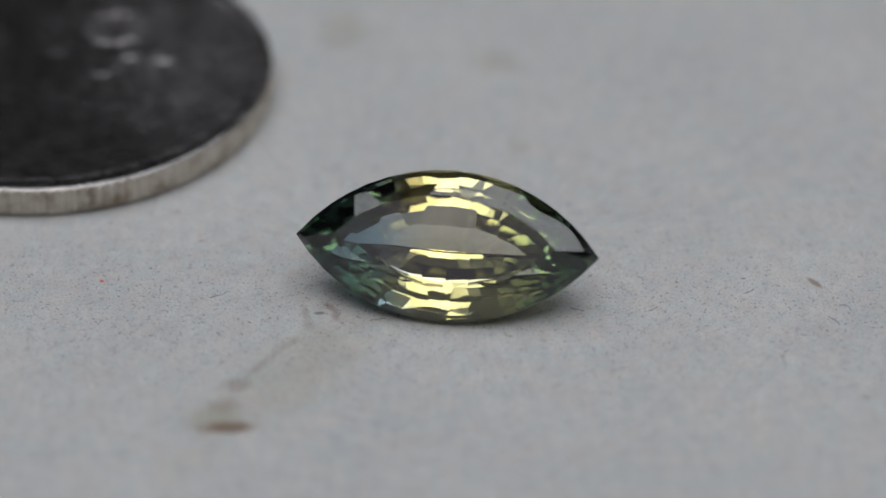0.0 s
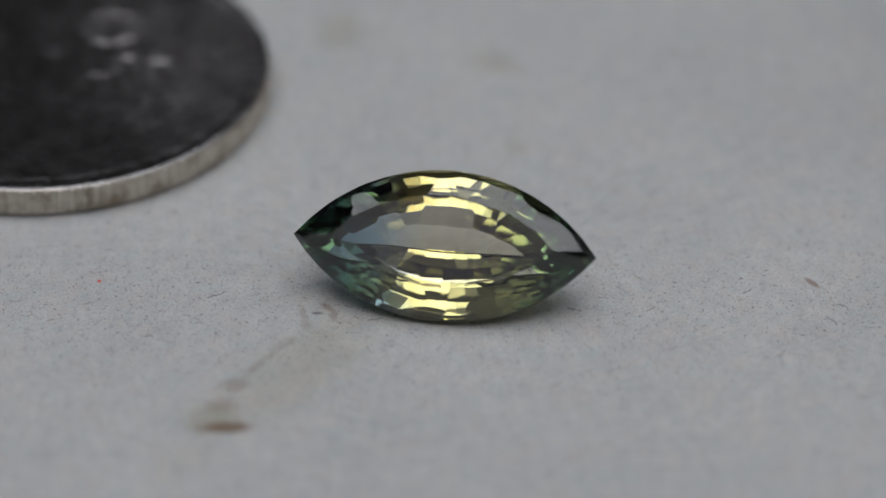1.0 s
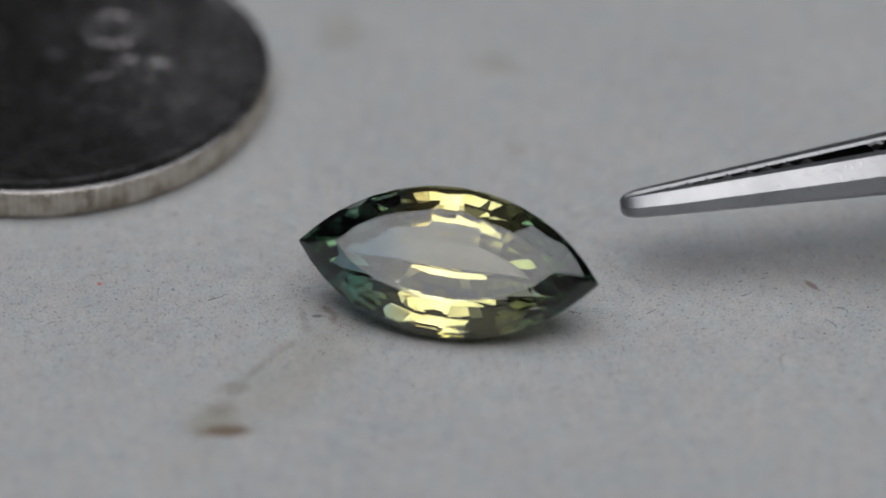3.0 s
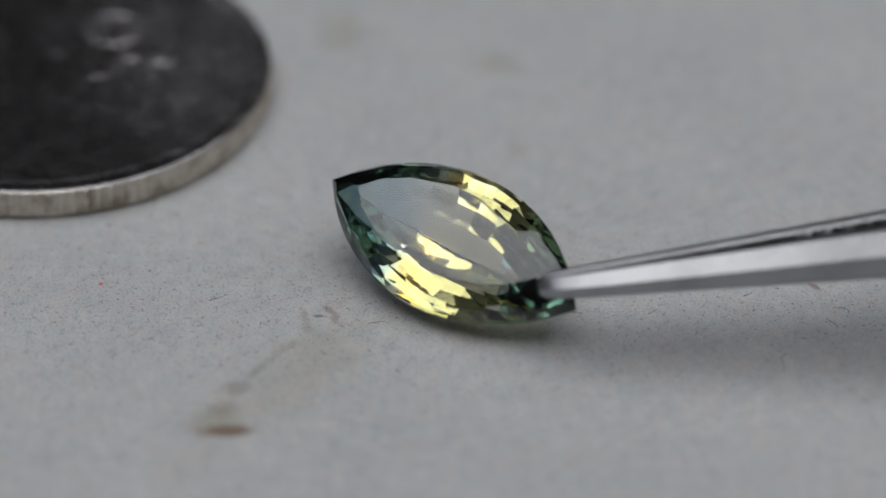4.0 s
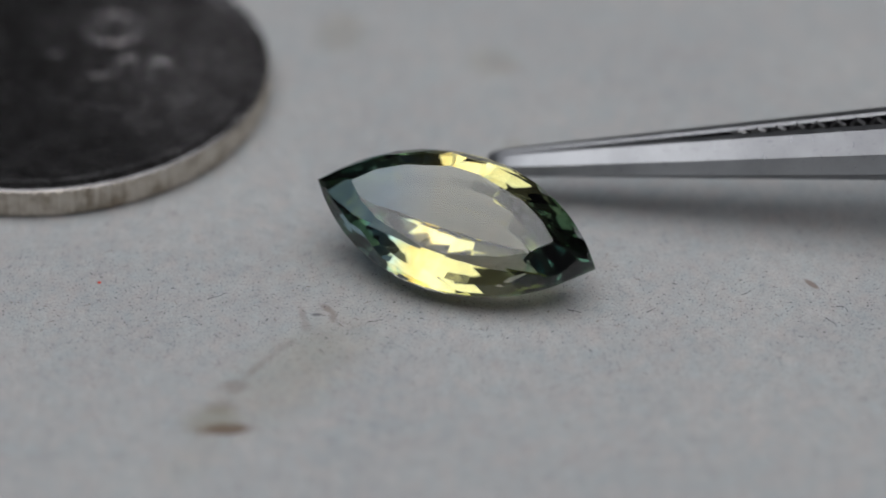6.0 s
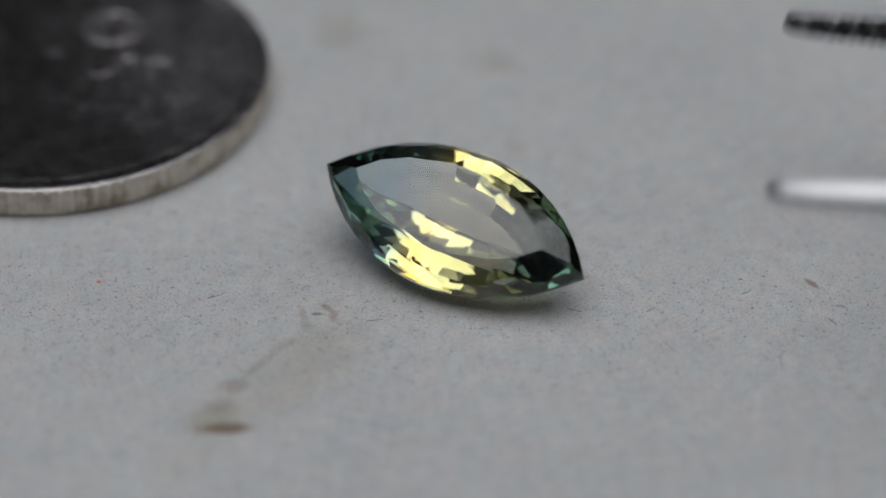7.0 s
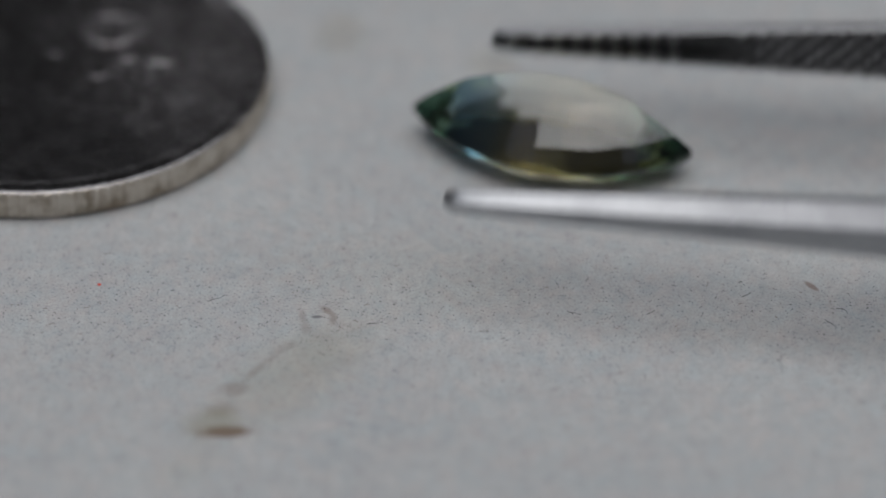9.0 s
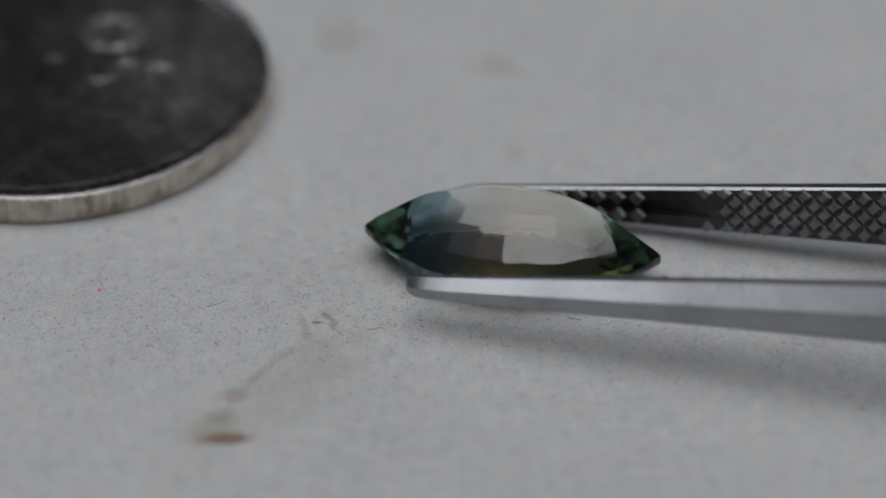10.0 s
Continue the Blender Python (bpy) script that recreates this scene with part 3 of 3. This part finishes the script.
TWEEZER_PATH = [
    (0.00, pose(0.023059, 0.018825, 0.012000, 0.00, -7.78, -5.90)),
    (1.20, pose(0.012180, 0.013169, 0.010000, 0.00, -7.84, -11.18)),
    (1.50, pose(-0.000454, 0.011335, 0.006500, 0.00, -7.78, -7.96)),
    (1.60, pose(-0.001111, 0.010006, 0.004500, 0.00, -7.77, -8.84)),
    (1.70, pose(-0.000218, 0.008343, 0.002600, 0.00, -7.81, -4.36)),
    (1.80, pose(-0.000285, 0.005779, 0.001300, 0.00, -7.87, -4.70)),
    (1.90, pose(-0.001711, 0.003700, 0.001000, 0.00, -7.93, -1.58)),
    (2.00, pose(-0.002952, 0.001883, 0.000900, 0.00, -7.99, -1.07)),
    (2.20, pose(-0.003624, 0.001201, 0.000900, 0.00, -8.01, -0.64)),
    (2.40, pose(-0.004075, 0.000998, 0.000900, 0.00, -8.03, -1.60)),
    (2.50, pose(-0.004074, 0.000998, 0.000900, 0.00, -8.03, -1.71)),
    (2.70, pose(-0.000884, 0.000274, 0.000900, 0.00, -8.03, 1.00)),
    (2.90, pose(0.005866, -0.000189, 0.002200, 0.00, -8.04, 3.59)),
    (3.20, pose(0.007671, -0.004791, 0.003200, 0.00, -8.30, 1.58)),
    (3.50, pose(0.003230, -0.007352, 0.002600, 0.00, -8.39, 0.27)),
    (3.80, pose(0.003033, -0.007428, 0.003000, 0.00, -8.40, 0.94)),
    (4.00, pose(0.003709, -0.007166, 0.003000, 0.00, -8.40, 0.03)),
    (4.20, pose(0.004530, -0.006506, 0.002800, 0.00, -8.38, -1.02)),
    (4.40, pose(0.005071, -0.005081, 0.002600, 0.00, -8.32, -1.48)),
    (4.50, pose(0.005410, -0.003926, 0.002600, 0.00, -8.28, -2.42)),
    (4.70, pose(0.005737, -0.002713, 0.002300, 0.00, -8.19, 0.58)),
    (5.00, pose(0.005859, 0.000800, 0.001200, 0.00, -8.05, -2.14)),
    (5.20, pose(0.005901, 0.002361, 0.001300, 0.00, -8.00, -5.73)),
    (5.30, pose(0.006230, 0.005631, 0.004500, 0.00, -7.93, -10.26)),
    (5.40, pose(0.004134, 0.005413, 0.004500, 0.00, -7.94, -8.68)),
    (5.50, pose(0.002936, 0.005745, 0.003000, 0.00, -7.90, -7.58)),
    (5.60, pose(0.002752, 0.004884, 0.001600, 0.00, -7.90, -7.62)),
    (5.70, pose(0.003436, 0.004107, 0.001300, 0.00, -7.92, -6.80)),
    (6.00, pose(0.001863, 0.003645, 0.001500, 0.00, -7.94, -7.25)),
    (6.30, pose(0.005068, 0.004824, 0.004000, 0.00, -7.97, -6.19)),
    (6.80, pose(0.018698, -0.002956, 0.012000, 0.00, -8.57, -16.41)),
    (7.00, pose(0.012082, -0.009470, 0.009000, 0.00, -1.88, -6.26)),
    (7.10, pose(0.011363, -0.014736, 0.006000, 0.00, -4.99, -5.20)),
    (7.20, pose(0.010423, -0.016328, 0.004000, 0.00, -3.76, -6.39)),
    (7.30, pose(0.008003, -0.016813, 0.001600, 0.00, -5.56, -7.24)),
    (7.40, pose(0.005873, -0.015610, 0.001200, 0.00, -7.11, -7.80)),
    (7.50, pose(0.003107, -0.012356, 0.001000, 0.00, -7.95, -8.64)),
    (7.60, pose(-0.000630, -0.008490, 0.000900, 0.00, -11.47, -14.40)),
    (7.80, pose(-0.006502, -0.005570, 0.000900, 0.00, -8.42, -9.71)),
    (7.90, pose(-0.008090, -0.005557, 0.000900, 0.00, -6.93, -7.43)),
    (8.00, pose(-0.008948, -0.004548, 0.001000, 0.00, -7.64, -8.52)),
    (8.10, pose(-0.008832, -0.003419, 0.001300, 2.00, -9.77, -12.92)),
    (8.20, pose(-0.006644, -0.005194, 0.001200, 12.00, -1.78, -3.11)),
    (8.30, pose(-0.005724, -0.008985, 0.001000, 19.00, -1.81, -2.01)),
    (8.40, pose(-0.005351, -0.011763, 0.001800, 20.00, -1.84, -4.62)),
    (8.50, pose(-0.004768, -0.011974, 0.002000, 16.00, -1.84, -5.47)),
    (8.60, pose(-0.003107, -0.011796, 0.002200, 12.00, -1.84, -6.11)),
    (8.70, pose(-0.001213, -0.011428, 0.002600, 4.00, -1.84, -5.74)),
    (8.80, pose(-0.000450, -0.010004, 0.002800, 2.00, -1.83, -6.22)),
    (8.90, pose(-0.000518, -0.008539, 0.002800, 2.00, -1.82, -6.69)),
    (9.00, pose(0.000089, -0.002431, 0.004000, 0.00, -1.77, -7.71)),
    (9.10, pose(0.001954, 0.001164, 0.005000, 0.00, -1.74, -9.09)),
    (9.20, pose(0.000545, 0.000502, 0.001000, 0.00, -1.72, -7.71)),
    (9.30, pose(-0.000249, -0.000486, 0.000900, 0.00, -5.23, -12.08)),
    (9.50, pose(-0.000730, -0.004661, 0.001600, -7.00, -3.66, -10.59)),
    (9.80, pose(-0.001274, -0.005970, 0.001600, -7.00, -3.69, -9.29)),
    (10.00, pose(-0.001393, -0.004501, 0.001600, -7.00, -5.72, -11.88)),
]
NEAR_ARM_PATH = [
    (0.00, pose(0, 0, 0)),
    (8.00, pose(0, 0, 0)),
    (8.10, pose(0, 0, 0, -2.00)),
    (8.20, pose(0, 0, 0, -4.00)),
    (8.30, pose(0, 0.0002, -0.0005, 6.00)),
    (8.40, pose(0, 0.0007, -0.0012, 9.00)),
    (8.50, pose(0, 0.00084, -0.00132, 12.00)),
    (8.60, pose(0, 0.0005, -0.0005, -6.00)),
    (8.70, pose(0, 0.0006, -0.0004, -4.00)),
    (8.80, pose(0, 0, 0, -2.00)),
    (8.90, pose(0, 0, 0, -2.00)),
    (9.00, pose(0, 0, 0)),
    (9.30, pose(0, 0, 0)),
    (9.50, pose(0, 0, 0, 7.00)),
    (10.00, pose(0, 0, 0, 7.00)),
]
FAR_ARM_PATH = [
    (0.00, pose(0.000000, 0.000800, 0.000000, 0.00, 0.00, 3.00)),
    (1.20, pose(0.000000, 0.000800, 0.000000, 0.00, 0.00, 3.00)),
    (1.50, pose(0.000000, 0.000800, 0.000000, 0.00, 0.00, 3.00)),
    (1.60, pose(0.000000, 0.000800, 0.000000, 0.00, 0.00, 3.00)),
    (1.70, pose(0.000000, 0.000800, 0.000000, 0.00, 0.00, 3.00)),
    (1.80, pose(0.000000, 0.000800, 0.000000, 0.00, 0.00, 3.00)),
    (1.90, pose(0.000000, 0.000800, 0.000000, 0.00, 0.00, 3.00)),
    (2.00, pose(0.000000, 0.000800, 0.000000, 0.00, 0.00, 3.00)),
    (2.20, pose(0.000000, 0.000800, 0.000000, 0.00, 0.00, 3.00)),
    (2.40, pose(0.000000, 0.000800, 0.000000, 0.00, 0.00, 3.00)),
    (2.50, pose(0.000000, 0.000800, 0.000000, 0.00, 0.00, 3.00)),
    (2.70, pose(0.000000, 0.000800, 0.000000, 0.00, 0.00, 3.00)),
    (2.90, pose(0.000000, 0.000800, 0.000000, 0.00, 0.00, 3.00)),
    (3.20, pose(0.000000, 0.000800, 0.000000, 0.00, 0.00, 0.60)),
    (3.50, pose(0.000000, 0.000800, 0.000000, 0.00, 0.00, 0.60)),
    (3.80, pose(0.000000, 0.000800, 0.000000, 0.00, 0.00, 0.60)),
    (4.00, pose(0.000000, 0.000800, 0.000000, 0.00, 0.00, 0.60)),
    (4.20, pose(0.000000, 0.000800, 0.000000, 0.00, 0.00, 0.60)),
    (4.40, pose(0.000000, 0.000800, 0.000000, 0.00, 0.00, 0.60)),
    (4.50, pose(0.000000, 0.000800, 0.000000, 0.00, 0.00, 0.60)),
    (4.70, pose(0.000000, 0.000800, 0.000000, 0.00, 0.00, 0.60)),
    (5.00, pose(0.000000, 0.000800, 0.000000, 0.00, 0.00, 0.60)),
    (5.20, pose(0.000000, 0.000800, 0.000000, 0.00, 0.00, 0.60)),
    (5.30, pose(0.000000, 0.000800, 0.000000, 0.00, 0.00, 0.60)),
    (5.40, pose(0.000000, 0.000800, 0.000000, 0.00, 0.00, 0.60)),
    (5.50, pose(0.000000, 0.000800, 0.000000, 0.00, 0.00, 0.60)),
    (5.60, pose(0.000000, 0.000800, 0.000000, 0.00, 0.00, 0.60)),
    (5.70, pose(0.000000, 0.000800, 0.000000, 0.00, 0.00, 0.60)),
    (6.00, pose(0.000000, 0.000800, 0.000000, 0.00, 0.00, 0.60)),
    (6.30, pose(0.000000, 0.000800, 0.000000, 0.00, 0.00, 0.60)),
    (6.80, pose(0.000000, 0.013622, 0.000000, 0.00, 0.00, -6.48)),
    (7.00, pose(0.000203, 0.012664, 0.000000, 0.00, 0.00, -6.02)),
    (7.10, pose(0.000667, 0.012054, 0.000000, 0.00, 0.00, -5.74)),
    (7.20, pose(0.000637, 0.012162, 0.000000, 0.00, 0.00, -5.79)),
    (7.30, pose(0.000683, 0.012154, 0.000000, 0.00, 0.00, 0.10)),
    (7.40, pose(0.000637, 0.012187, 0.000000, 0.00, 0.00, 0.50)),
    (7.50, pose(0.000608, 0.011837, 0.000000, 0.00, 0.00, 0.40)),
    (7.60, pose(0.000604, 0.011659, 0.000000, 0.00, 0.00, 0.10)),
    (7.80, pose(0.000530, 0.010866, 0.000000, 0.00, 0.00, -0.00)),
    (7.90, pose(0.000410, 0.009634, 0.000000, 0.00, 0.00, 0.10)),
    (8.00, pose(0.000191, 0.006777, 0.000000, 0.00, 0.00, 1.40)),
    (8.10, pose(0.000090, 0.004760, 0.000000, 0.00, 0.00, 1.70)),
    (8.20, pose(-0.000276, 0.005534, 0.000000, 0.00, 0.00, 3.00)),
    (8.30, pose(-0.000709, 0.005577, 0.000000, 25.00, 0.00, 3.00)),
    (8.40, pose(-0.000938, 0.009018, 0.000000, 30.00, 0.00, 3.00)),
    (8.50, pose(-0.000372, 0.011753, 0.000000, 28.00, 0.00, 2.80)),
    (8.60, pose(-0.000023, 0.011709, 0.000000, 10.00, 0.00, 2.10)),
    (8.70, pose(0.000217, 0.013254, 0.000000, 0.00, 0.00, 0.80)),
    (8.80, pose(0.000570, 0.011813, 0.000000, 0.00, 0.00, 0.90)),
    (8.90, pose(0.000555, 0.011370, 0.000000, 0.00, 0.00, 1.50)),
    (9.00, pose(0.000411, 0.012596, 0.000000, 0.00, 0.00, 0.40)),
    (9.10, pose(0.000381, 0.012540, 0.000000, 0.00, 0.00, -5.97)),
    (9.20, pose(0.000549, 0.012109, 0.000000, 0.00, 0.00, 0.20)),
    (9.30, pose(0.000337, 0.008736, 0.000000, 0.00, 0.00, -0.20)),
    (9.50, pose(0.000391, 0.009257, 0.000000, 0.00, 0.00, -0.50)),
    (9.80, pose(0.000433, 0.009997, 0.000000, 0.00, 0.00, -3.70)),
    (10.00, pose(0.000317, 0.008541, 0.000000, 0.00, 0.00, -2.60)),
]


def motions():
    walk(gem, GEM_PATH)
    walk(tool, TWEEZER_PATH)
    walk(near_arm, NEAR_ARM_PATH)
    walk(far_arm, FAR_ARM_PATH)


motions()
